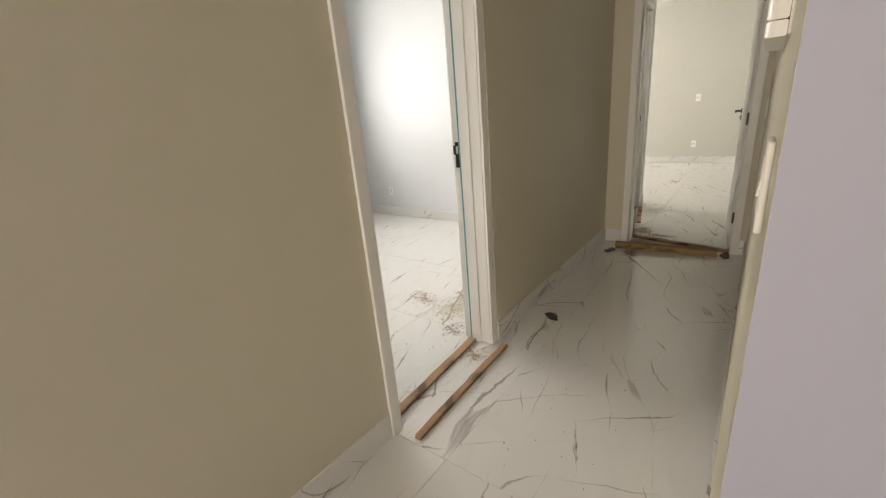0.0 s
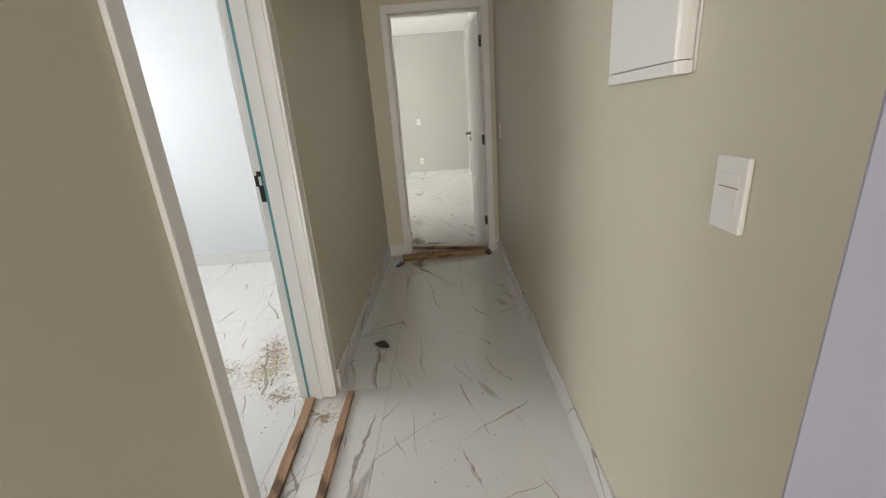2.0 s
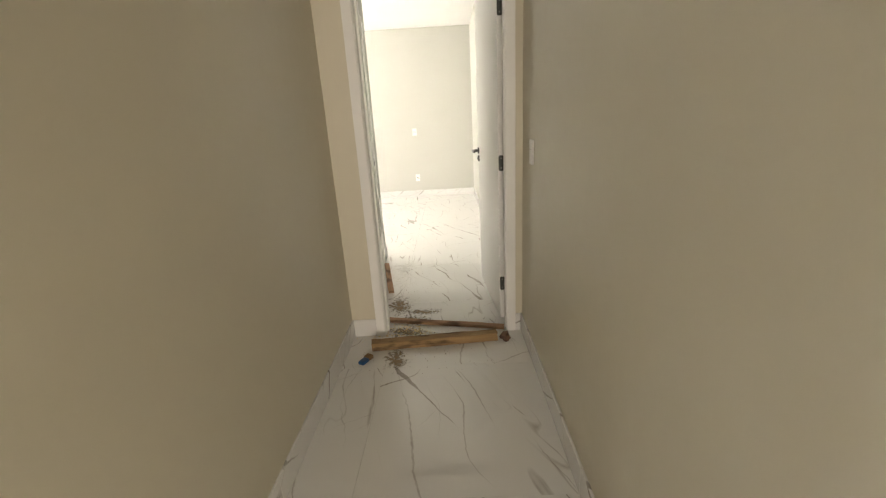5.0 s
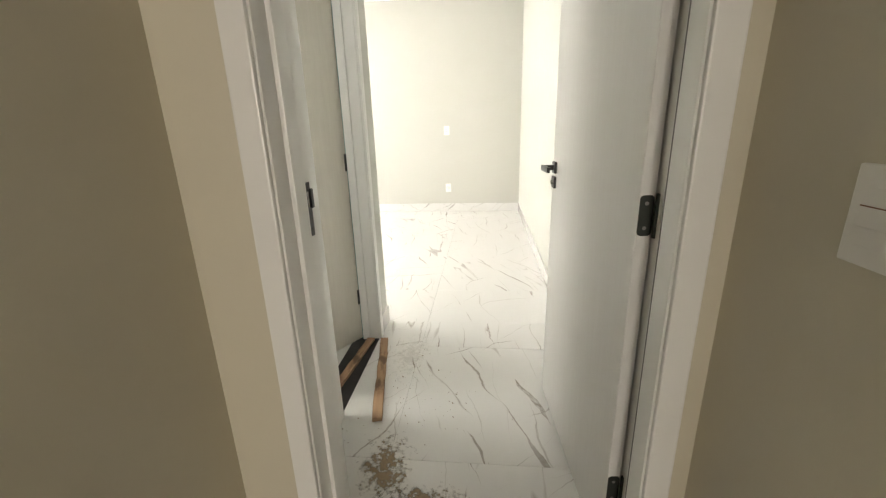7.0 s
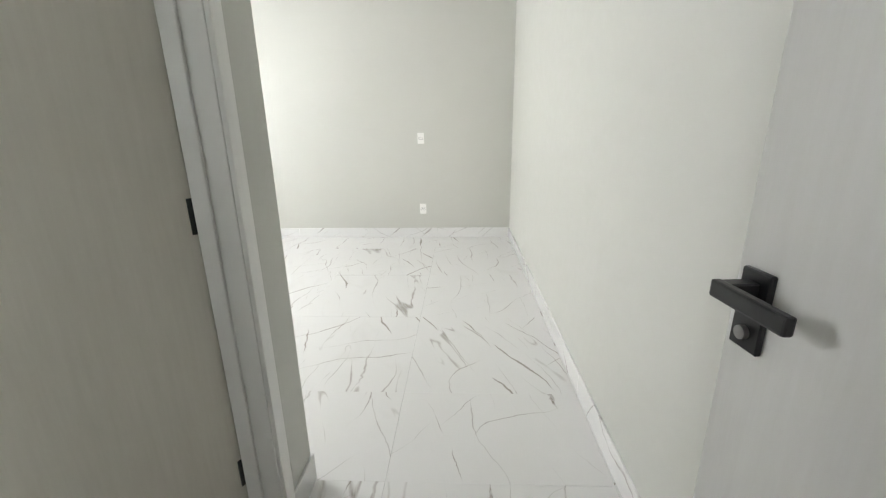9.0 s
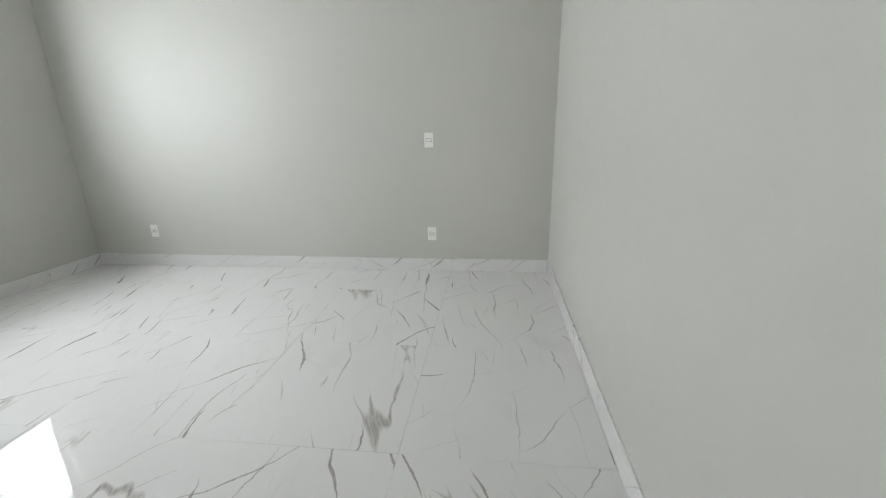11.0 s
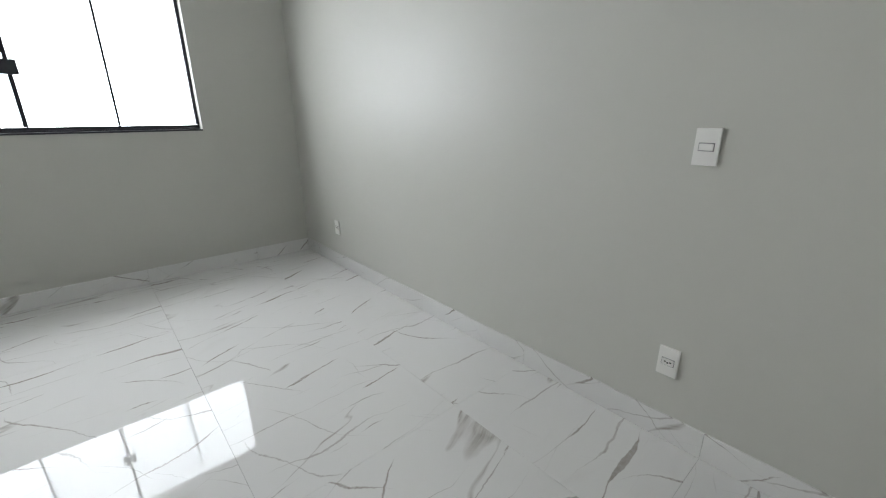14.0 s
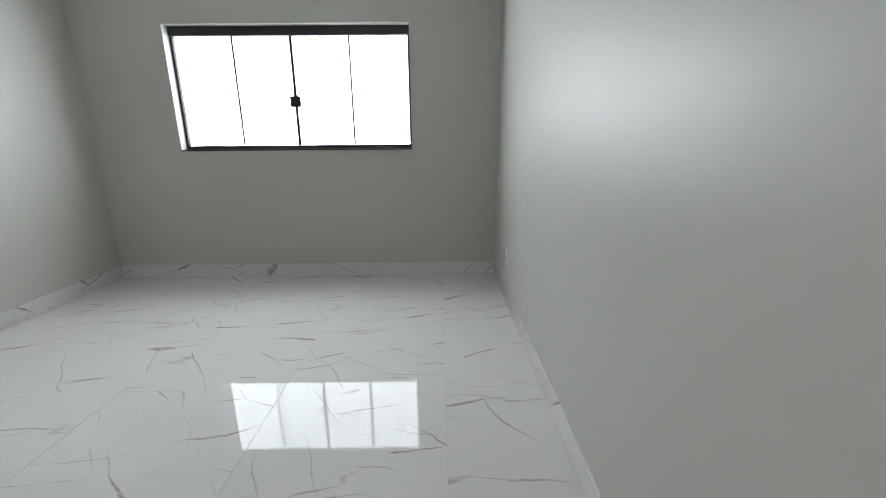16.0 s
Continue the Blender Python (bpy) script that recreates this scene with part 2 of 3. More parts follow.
# Dark red of the thin strip above the wide rocker.
SLOT_RED = material("dark_red_slot", (0.22, 0.10, 0.06), 0.8)[0]
# Near-black that stands for shade inside holes and seams.
DARK = material("black_recess_shade", (0.01, 0.01, 0.01), 0.8)[0]
GRANITE = mottled("black_granite", (0.010, 0.009, 0.010), (0.022, 0.020, 0.022), 90.0, 0.35, 0.05)
PINE = timber("rough_pine", (0.50, 0.33, 0.20), (0.25, 0.13, 0.07))
BOARD = timber("stained_board", (0.38, 0.25, 0.12), (0.20, 0.115, 0.05))
CLOD = mottled("brown_clod", (0.16, 0.085, 0.05), (0.06, 0.035, 0.025), 60.0, 0.9, 0.8)
SHARD = mottled("dark_shard", (0.05, 0.045, 0.042), (0.012, 0.011, 0.012), 40.0, 0.35, 0.6)
CARD = mottled("wet_cardboard", (0.30, 0.18, 0.08), (0.17, 0.10, 0.045), 40.0, 0.8)
BLUE = mottled("blue_wrapper", (0.008, 0.05, 0.14), (0.015, 0.09, 0.22), 30.0, 0.3)
MUD = smear("dried_mud", (0.43, 0.33, 0.22), 0.26, 44.0, 0.8)
FAINT = smear("thin_dust", (0.56, 0.44, 0.30), 0.20, 55.0, 0.2)
DUST = smear("red_dust", (0.62, 0.42, 0.30), 0.16, 48.0, 0.62)
GRIT = mottled("brown_grit", (0.26, 0.19, 0.12), (0.12, 0.085, 0.06), 50.0, 0.95)
CRUMB = mottled("sawdust_crumb", (0.74, 0.63, 0.40), (0.60, 0.46, 0.25), 50.0, 0.95)
GLASS, gnt, gb = material("window_glass", (0.97, 0.99, 1.0), 0.0)
gb.inputs["Transmission Weight"].default_value = 1.0
gb.inputs["IOR"].default_value = 1.45


# ---- mesh helpers ----
def add_box(bm, lo, hi, bevel=0.0, segments=1):
    r = bmesh.ops.create_cube(bm, size=1.0)
    c = [(a + b) / 2 for a, b in zip(lo, hi)]
    s = [max(1e-4, b - a) for a, b in zip(lo, hi)]
    for v in r["verts"]:
        v.co = Vector((c[0] + v.co.x * s[0], c[1] + v.co.y * s[1], c[2] + v.co.z * s[2]))
    if bevel:
        edges = list({e for v in r["verts"] for e in v.link_edges})
        bmesh.ops.bevel(bm, geom=edges, offset=bevel, segments=segments, profile=0.6, affect="EDGES")
    return bm


def box(lo, hi, bevel=0.0, segments=1):
    return add_box(bmesh.new(), lo, hi, bevel, segments)


def cylinder(a, b, r, n=20, r2=None):
    bm = bmesh.new()
    a, b = Vector(a), Vector(b)
    bmesh.ops.create_cone(bm, cap_ends=True, segments=n, radius1=r, radius2=r if r2 is None else r2, depth=(b - a).length)
    q = (b - a).to_track_quat("Z", "Y").to_matrix().to_4x4()
    bm.transform(Matrix.Translation((a + b) / 2) @ q)
    return bm


def mesh_ob(name, bm, mat):
    me = bpy.data.meshes.new(name)
    bm.to_mesh(me)
    bm.free()
    me.materials.append(mat)
    return new(name, me)


def part(name, bm, mat, parent, label=""):
    ob = mesh_ob(name, bm, mat)
    ob.parent = parent
    return tagged(ob, label)


def structure(name, bm, mat, label, category):
    return tagged(mesh_ob(name, bm, mat), label, category, kind="structure")


def empty(name, m, label, category, group="", kind=""):
    ob = new(name)
    ob.empty_display_size = 0.1
    ob.matrix_world = m
    return tagged(ob, label, category, group, kind)


# ---- the shell: corridor along +y, bedroom beyond it ----
H = 2.81
XR, XB = 1.097, 1.128      # wall faces beside the corridor and beside the bedroom
YE, YF = 4.255, 4.416      # end wall with the bedroom door
YN, YB = 5.88, 9.445       # near and far wall of the bedroom
XW = -3.29                 # bedroom window wall


def wall(name, lo, hi, holes=(), label="", along=None, paint=None):
    """A wall box from lo to hi (x, y) with openings (a, b, z0, z1) through it along its length."""
    bm = bmesh.new()
    if along is None:
        along = 0 if hi[0] - lo[0] > hi[1] - lo[1] else 1

    marks = sorted({lo[along], hi[along], *(v for h in holes for v in h[:2])})
    heights = sorted({-0.1, H + 0.1, *(v for h in holes for v in h[2:])})
    for a, b in zip(marks, marks[1:]):
        for z0, z1 in zip(heights, heights[1:]):
            if any(h[0] - 1e-5 < a and b < h[1] + 1e-5 and h[2] - 1e-5 < z0 and z1 < h[3] + 1e-5 for h in holes):
                continue
            l, h2 = [lo[0], lo[1], z0], [hi[0], hi[1], z1]
            l[along], h2[along] = a, b
            add_box(bm, l, h2)
    bmesh.ops.remove_doubles(bm, verts=bm.verts, dist=1e-5)
    seen = {}
    for f in bm.faces:
        seen.setdefault(tuple(round(v, 4) for v in f.calc_center_median()), []).append(f)
    inner = [f for same in seen.values() if len(same) > 1 for f in same]
    bmesh.ops.delete(bm, geom=inner, context="FACES_ONLY")
    bmesh.ops.recalc_face_normals(bm, faces=bm.faces)
    return structure(name, bm, paint or WALL, label or "smooth greige painted plaster wall", "wall")


DOOR_A = (1.395, 2.150)     # clear openings
DOOR_E = (0.228, 0.997)
DOOR_B = (4.955, 5.643)
JT = 0.03                   # jamb thickness
DH = 2.10

wall("wall_left", (-0.15, -3.4), (0.0, 4.35), [(DOOR_A[0] - JT, DOOR_A[1] + JT, -0.012, DH + JT)])
wall("wall_left_vestibule", (-0.15, 4.35), (0.0, 5.73), [(DOOR_B[0] - JT, DOOR_B[1] + JT, -0.012, DH + JT)], paint=GREY)
wall("wall_left_far", (0.0005, DOOR_A[1] + 0.0585), (0.018, YE))
wall("wall_right_corridor", (XR, 0.92), (XR + 0.15, YE))
wall("wall_end", (0.0, YE), (XB + 0.15, YF), [(DOOR_E[0] - JT, DOOR_E[1] + JT, -0.012, DH + JT)])
wall("wall_right_bedroom", (XB, YF), (XB + 0.15, YB), label="smooth pale grey painted plaster wall", paint=GREY)
wall("wall_far_bedroom", (XW - 0.15, YB), (XB + 0.15, YB + 0.15), label="smooth pale grey painted plaster wall", paint=GREY)
WIN = (6.64, 8.68, 1.165, 2.185)
wall("wall_window_bedroom", (XW - 0.15, 5.73), (XW, YB), [WIN], label="smooth pale grey painted plaster wall", paint=GREY)
wall("wall_near_bedroom", (XW, 5.73), (0.0, YN), label="smooth pale grey painted plaster wall", paint=GREY)
XA, YA = -3.25, 4.33
WIN_A = (1.68, 3.72, 1.165, 2.185)
wall("wall_far_side_room", (XA - 0.15, YA), (-0.15, YA + 0.15), label="smooth cool white painted plaster wall", paint=COOL)
wall("wall_window_side_room", (XA - 0.15, 0.75), (XA, YA), [WIN_A], label="smooth cool white painted plaster wall", paint=COOL)
wall("wall_near_side_room", (XA, 0.75), (-0.15, 0.90), label="smooth cool white painted plaster wall", paint=COOL)
wall("wall_bathroom", (-1.80, 4.48), (-1.65, 5.73), [(4.75, 5.45, 1.45, 2.15)], label="smooth pale grey painted plaster wall", paint=GREY)
wall("wall_living_return", (XR + 0.0005, 0.9165), (XR + 0.15, 0.9195), along=0, label="smooth plaster wall with bluish daylight put into its colour", paint=DAYLIT)
wall("wall_living_front", (XR + 0.15, 0.9165), (5.0, 1.07), label="smooth plaster wall with bluish daylight put into its colour", paint=DAYLIT)
wall("wall_living_side", (5.0, -3.4), (5.15, 1.07), label="smooth plaster wall with bluish daylight put into its colour", paint=DAYLIT)
wall("wall_living_back", (-0.15, -3.55), (5.15, -3.4), [(0.1, 1.6, -0.012, 2.4)], label="smooth plaster wall with bluish daylight put into its colour", paint=DAYLIT)

ROOMS = {                       # floors, to the middle of the door openings
    "corridor": (0.0, -3.4, XR, YE), "vestibule": (0.0, YF, XB, YN), "bedroom": (XW, YN, XB, YB),
    "side_room": (XA, 0.90, -0.15, YA), "bathroom": (-1.65, 4.48, -0.15, 5.73), "living": (XR, -3.4, 5.0, 0.92),
}
slab = box((-3.6, -3.6, -0.25), (5.2, 9.65, -0.0125))
floor = structure("floor", slab, GROUT, "polished white veined porcelain tile floor, dusty near the doors", "floor")
for key, (x0, y0, x1, y1) in ROOMS.items():
    structure("ceiling_" + key, box((x0 - 0.07, y0 - 0.07, H), (x1 + 0.07, y1 + 0.07, H + 0.09)), CEILING,
              "flat white plasterboard ceiling", "ceiling")


# ---- doors ----
def casing_piece(lo, hi):
    return box(lo, hi, 0.004, 2)


def door_set(name, m, width, thick, label, strike_side, stop_y, bare_back="", rebate=""):
    """A lined door opening: x across it from 0 to width, y through the wall from 0 (front) to thick."""
    top = empty(name, m, label, "door frame", kind="structure")
    for s, x in (("l", 0.0), ("r", width)):
        lo, hi = (-JT + 0.002, x) if s == "l" else (x, x + JT - 0.002)
        if s == rebate:
            # the hinge side: the lining steps back behind the leaf
            part("jamb", box((lo, -0.004, 0), (hi, stop_y, DH), 0.002), LACQUER, top)
            part("jamb", box((width + 0.020, stop_y + 0.0005, 0), (hi, thick + 0.004, DH), 0.002), LACQUER, top)
            part("seal", box((width + 0.001, stop_y + 0.0005, 0.0), (width + 0.010, stop_y + 0.0065, DH - 0.02)), RUBBER_SHADE, top, "grey rubber seal")
        else:
            part("jamb", box((lo, -0.004, 0), (hi, thick + 0.004, DH), 0.002), LACQUER, top)
        inner = (0.0, 0.012) if s == "l" else (width - 0.012, width)
        if s != rebate:
            part("stop", box((inner[0], 0.052, 0), (inner[1], stop_y + 0.040, DH - 0.013), 0.003, 2), LACQUER, top)
            a, b = (0.0002, 0.0014) if s == "l" else (width - 0.0014, width - 0.0002)
            part("seal", box((a, stop_y + 0.0402, 0.0), (b, stop_y + 0.056, DH - 0.02)), SEAL, top, "teal protective film strip")
        for yy in ((-0.016, -0.001), (thick + 0.001, thick + 0.016)):
            if yy[0] > 0 and s == bare_back:
                continue
            a, b = (-0.058, -0.004) if s == "l" else (width + 0.004, width + 0.058)
            part("casing", casing_piece((a, yy[0], 0), (b, yy[1], DH + 0.004)), LACQUER, top)
    part("head", box((-JT + 0.002, -0.004, DH + 0.001), (width + JT - 0.002, thick + 0.004, DH + JT - 0.002), 0.002), LACQUER, top)
    part("stop", box((0.0, 0.052, DH - 0.012), (width, stop_y + 0.040, DH), 0.003, 2), LACQUER, top)
    for yy in ((-0.0155, -0.0015), (thick + 0.0015, thick + 0.0155)):
        part("casing", casing_piece((-0.058, yy[0], DH + 0.005), (width + 0.058, yy[1], DH + 0.060)), LACQUER, top)
    # strike plate, a black plate with the latch hole and a lip
    dx = 0.003 if strike_side == "l" else -0.003
    y0, y1 = stop_y + 0.0563, stop_y + 0.076
    sx = 0.0 if strike_side == "l" else width
    plate = bmesh.new()
    xs = sorted((sx + dx * 0.3, sx + dx * 1.3))
    add_box(plate, (xs[0], y0, 0.995), (xs[1], y1, 1.064))
    add_box(plate, (xs[0], y0, 1.0645), (xs[1], y0 + 0.003, 1.1005))
    add_box(plate, (xs[0], y0, 1.101), (xs[1], y1, 1.122))
    xs2 = sorted((sx + dx * 0.3, sx + dx * 2.4))
    add_box(plate, (xs2[0], y1 - 0.004, 1.060), (xs2[1], y1 + 0.010, 1.106), 0.0015)
    for z in (1.012, 1.048, 1.111):
        screw = cylinder((sx + dx * 1.2, (y0 + y1) / 2, z), (sx + dx * 1.6, (y0 + y1) / 2, z), 0.004, 10)
        part("screw", screw, BLACK, top)
    part("strike_plate", plate, BLACK, top, "black metal strike plate")
    return top


def rounded_plate(w, h, r, t):
    """A plate in the yz plane with rounded corners, t thick along x."""
    bm = bmesh.new()
    ring = []
    for cy, cz, start in ((1, 1, 0), (-1, 1, 90), (-1, -1, 180), (1, -1, 270)):
        for k in range(5):
            a = radians(start + 22.5 * k)
            ring.append((cy * (w / 2 - r) + r * math.cos(a), cz * (h / 2 - r) + r * math.sin(a)))
    back = [bm.verts.new((0, y, z)) for y, z in ring]
    front = [bm.verts.new((t, y, z)) for y, z in ring]
    bm.faces.new(back)
    bm.faces.new(list(reversed(front)))
    for k in range(len(ring)):
        n = (k + 1) % len(ring)
        bm.faces.new((back[k], front[k], front[n], back[n]))
    bmesh.ops.recalc_face_normals(bm, faces=bm.faces)
    return bm


def door_leaf(parent, hinge, angle, width, hinge_z, side, handle_z=1.065, label="", skin=None, proud=False):
    """A hung leaf: local x from the hinge along the leaf, y its thickness to the given side."""
    t = 0.035
    leaf = part("leaf", box((0.0, min(0, side * t), 0.012), (width, max(0, side * t), DH - 0.004), 0.002), skin or LEAF, parent, label)
    leaf.matrix_basis = pose(*hinge, 0, 0, angle)
    face = [(-side * 1.0, 0.0), (side * 1.0, side * t)]
    for out, y in face:
        hx = width - 0.040
        bm = bmesh.new()
        for z in (handle_z, handle_z - 0.058):
            ys = sorted((y, y + out * 0.009))
            add_box(bm, (hx - 0.023, ys[0], z - 0.023), (hx + 0.023, ys[1], z + 0.023), 0.002)
        part("escutcheon", bm, BLACK, leaf, "square black roses")
        lever = bmesh.new()
        ys = sorted((y + out * 0.009, y + out * 0.050))
        add_box(lever, (hx - 0.010, ys[0], handle_z - 0.010), (hx + 0.010, ys[1], handle_z + 0.010), 0.002)
        ys = sorted((y + out * 0.044, y + out * 0.056))
        add_box(lever, (hx - 0.100, ys[0], handle_z - 0.011), (hx + 0.011, ys[1], handle_z + 0.011), 0.003, 2)
        part("lever", lever, BLACK, leaf, "flat black lever handle")
        ys = (y + out * 0.009, y + out * 0.016)
        part("key_cylinder", cylinder((hx, ys[0], handle_z - 0.058), (hx, ys[1], handle_z - 0.058), 0.009), STEEL, leaf)
    for z in hinge_z:
        bm = rounded_plate(0.031, 0.092, 0.009, 0.0018)
        bm.transform(Matrix.Translation((-0.0019, side * 0.0165, z)))
        ky = -side * 0.004 if proud else side * 0.038
        k = cylinder((-0.006, ky, z - 0.05), (-0.006, ky, z + 0.05), 0.0058, 12)
        me = bpy.data.meshes.new("knuckle")
        k.to_mesh(me)
        k.free()
        bm.from_mesh(me)
        if proud:
            add_box(bm, (-0.003, -0.006, z - 0.045), (0.014, 0.003, z + 0.045))
        hinge_ob = part("hinge", bm, HINGE, leaf, "dark steel butt hinge")
        for dz in (-0.028, 0.028):
            part("screw", cylinder((-0.0024, side * 0.016, z + dz), (-0.0016, side * 0.016, z + dz), 0.0045, 10), STEEL, hinge_ob)
    return leaf


# side room door: frame only in view, in the left wall
d1 = door_set("door_1", Matrix.Translation((0, DOOR_A[0], 0)) @ pose(0, 0, 0, 0, 0, 90), DOOR_A[1] - DOOR_A[0], 0.15,
              "white lacquered door frame open to a bright room", "r", 0.070)
# bedroom door, standing open
d2 = door_set("door_2", pose(DOOR_E[0], YE, 0), DOOR_E[1] - DOOR_E[0], YF - YE,
              "white lacquered bedroom door standing open on black hinges", "l", 0.067, "l", "r")
door_leaf(d2, (0.750, 0.147, 0), 94.4, 0.80, (1.87, 1.035, 0.26), -1, label="white door leaf open against the wall")
# bathroom door, ajar
d3 = door_set("door_3", Matrix.Translation((0, DOOR_B[0], 0)) @ pose(0, 0, 0, 0, 0, 90), DOOR_B[1] - DOOR_B[0], 0.15,
              "white lacquered bathroom door standing ajar", "l", 0.055)
door_leaf(d3, (0.684, 0.098, 0), 180 - 32, 0.68, (1.87, 1.06, 0.28), -1, label="cream door leaf with brushed primer marks", skin=PRIMER, proud=True)
structure("threshold", box((-0.15, DOOR_B[0], -0.012), (0.0, DOOR_B[1], 0.003)), GRANITE, "black granite door sill", "threshold")


# ---- windows ----
def window_set(name, x, a, b, z0, z1):
    """A four-pane sliding window set deep in the wall opening; x is the wall's inner face."""
    top = empty(name, pose(x, (a + b) / 2, z0), "black aluminium sliding window with four frosted bright panes", "window", kind="structure")
    w, h = b - a, z1 - z0
    d0, d1_ = -0.13, -0.085
    part("window_sill", box((-0.15, -w / 2, 0.0), (0.006, w / 2, 0.012), 0.001), ALUMINIUM, top, "thin black sill")
    part("window_frame", box((d0, -w / 2, 0.013), (d1_, w / 2, 0.045), 0.002), ALUMINIUM, top)
    part("track", box((d1_ + 0.002, -w / 2 + 0.02, 0.013), (d1_ + 0.02, w / 2 - 0.02, 0.026), 0.002), ALUMINIUM, top)
    part("window_frame", box((d0 - 0.01, -w / 2, h - 0.075), (d1_ + 0.01, w / 2, h), 0.002), ALUMINIUM, top)
    for s in (-1, 1):
        ys = sorted((s * w / 2, s * (w / 2 - 0.022)))
        part("window_frame", box((d0, ys[0], 0.046), (d1_, ys[1], h - 0.076), 0.002), ALUMINIUM, top)
    q = (w - 0.044) / 4
    for i in range(4):
        lo = -w / 2 + 0.022 + i * q
        xx = -0.120 if i in (0, 3) else -0.104
        over = 0.04
        l2 = lo - (over if i == 3 else 0)
        h2 = lo + q + (over if i == 0 else 0)
        pane = part("pane", box((xx - 0.004, l2 + 0.001, 0.046), (xx + 0.004, h2 - 0.001, h - 0.076)), GLASS, top)
        pane.visible_shadow = False
    for i, wd in ((1, 0.015), (2, 0.025), (3, 0.015)):
        y = -w / 2 + 0.022 + i * q
        part("stile", box((-0.099, y - wd / 2, 0.046), (-0.092, y + wd / 2, h - 0.076)), ALUMINIUM, top)
    part("lock", box((-0.0915, -0.046, 0.370), (-0.072, 0.046, 0.462), 0.004, 2), ALUMINIUM, top, "square black window lock")
    return top


window_set("window_1", XW, *WIN)
window_set("window_2", XA, *WIN_A)

# ---- baseboards: strips of the floor porcelain ----
BH, BT = 0.115, 0.010


def baseboard(x0, y0, x1, y1):
    lo = (min(x0, x1), min(y0, y1), 0.0005)
    hi = (max(x0, x1), max(y0, y1), BH)
    return structure("baseboard", box(lo, hi, 0.0015), SKIRT, "white veined porcelain baseboard", "baseboard")


C = 0.0585


def run(x0, y0, x1, y1):
    """A run of baseboard cut at every 0.84 m."""
    along = 0 if abs(x1 - x0) > abs(y1 - y0) else 1
    a, b = (x0, x1) if along == 0 else (y0, y1)
    start = 0.27 if along == 0 else 2.20
    cuts = [a] + [c for c in (start + 0.843 * k for k in range(-8, 12)) if a + 0.02 < c < b - 0.02] + [b]
    for p, q in zip(cuts, cuts[1:]):
        p2, q2 = p + 0.0006, q - 0.0006
        if along == 0:
            baseboard(p2, y0, q2, y1)
        else:
            baseboard(x0, p2, x1, q2)


run(0.0, -3.39, BT, DOOR_A[0] - C)
run(0.018, DOOR_A[1] + C, 0.018 + BT, YE)
run(0.0, YF, BT, DOOR_B[0] - C)
run(0.0, DOOR_B[1] + C, BT, YN + BT)
run(XR - BT, 0.92, XR, YE)
run(0.018 + BT, YE - BT, DOOR_E[0] - C, YE)
run(DOOR_E[1] + C, YE - BT, XR - BT, YE)
run(XB - BT, YF, XB, YB)
run(XW + BT, YB - BT, XB - BT, YB)
run(XW, YN, XW + BT, YB)
run(XW + BT, YN, 0.0, YN + BT)
run(XA + BT, YA - BT, -0.15, YA)
run(XA, 0.90, XA + BT, YA)
run(XR, 0.9165 - BT, 5.0, 0.9165)


# ---- electrical fittings ----
def plate(name, m, label, category, kind):
    """A 75 x 120 mm wall plate in the local xz plane; it faces -y."""
    top = empty(name, m, label, category, group="wall plates")
    part("cover", box((-0.0375, -0.009, -0.060), (0.0375, 0.0, 0.060), 0.003, 2), PLASTIC, top)
    if kind == "switch":
        # Solid grey rim; its colour stands for shade around the rocker.
        part("gap", box((-0.0235, -0.0097, -0.0135), (0.0235, -0.0085, 0.0135)), RUBBER_SHADE, top, "grey rim with the gap's shade in its colour, round the rocker")
        part("rocker", box((-0.021, -0.0145, -0.011), (0.021, -0.0085, 0.011), 0.002), PLASTIC, top)
    elif kind == "wide":
        part("blank_module", box((-0.0225, -0.0098, 0.0125), (0.0225, -0.0085, 0.0345), 0.0006), PLASTIC, top)
        part("blank_module", box((-0.0225, -0.0098, -0.0345), (0.0225, -0.0085, -0.0125), 0.0006), PLASTIC, top)
        rocker = box((-0.0225, -0.0125, -0.0120), (0.0225, -0.0085, 0.0105))
        for v in rocker.verts:
            if v.co.z > 0 and v.co.y < -0.01:
                v.co.y = -0.0089
        part("rocker", rocker, PLASTIC, top, "tilted rocker")
        part("gap", box((-0.0225, -0.0094, 0.0107), (0.0225, -0.0085, 0.0122)), SLOT_RED, top, "thin reddish slot above the rocker")
    else:
        # Solid grey rim; its colour stands for shade around the socket.
        part("gap", box((-0.0232, -0.0095, -0.0152), (0.0232, -0.0085, 0.0152)), RUBBER_SHADE, top, "grey rim with the gap's shade in its colour, round the socket")
        part("socket", box((-0.021, -0.0105, -0.013), (0.021, -0.0085, 0.013), 0.004, 2), PLASTIC, top)
        for dx, dz in ((-0.0095, 0), (0, -0.003), (0.0095, 0)):
            # Black discs on the surface paint the shade inside the pin holes.
            part("pin_hole_shade", cylinder((dx, -0.0112, dz), (dx, -0.0102, dz), 0.0036, 10), DARK, top)
    return top


plate("light_switch", pose(XR, 1.120, 1.139, 0, 0, -90), "white plastic switch plate by the corridor entrance", "switch", "wide")
plate("light_switch", pose(XR, 3.985, 1.124, 0, 0, -90), "white plastic switch plate beside the bedroom door", "switch", "wide")
plate("light_switch", pose(0.0, 4.635, 1.122, 0, 0, 90), "white plastic switch plate beside the bathroom door", "switch", "wide")
plate("light_switch", pose(0.100, YB, 1.153), "white plastic single switch on the bedroom wall", "switch", "switch")
plate("wall_socket", pose(0.104, YB, 0.346), "white plastic socket low on the bedroom wall", "socket", "socket")
plate("wall_socket", pose(-2.615, YB, 0.351), "white plastic socket near the bedroom corner", "socket", "socket")
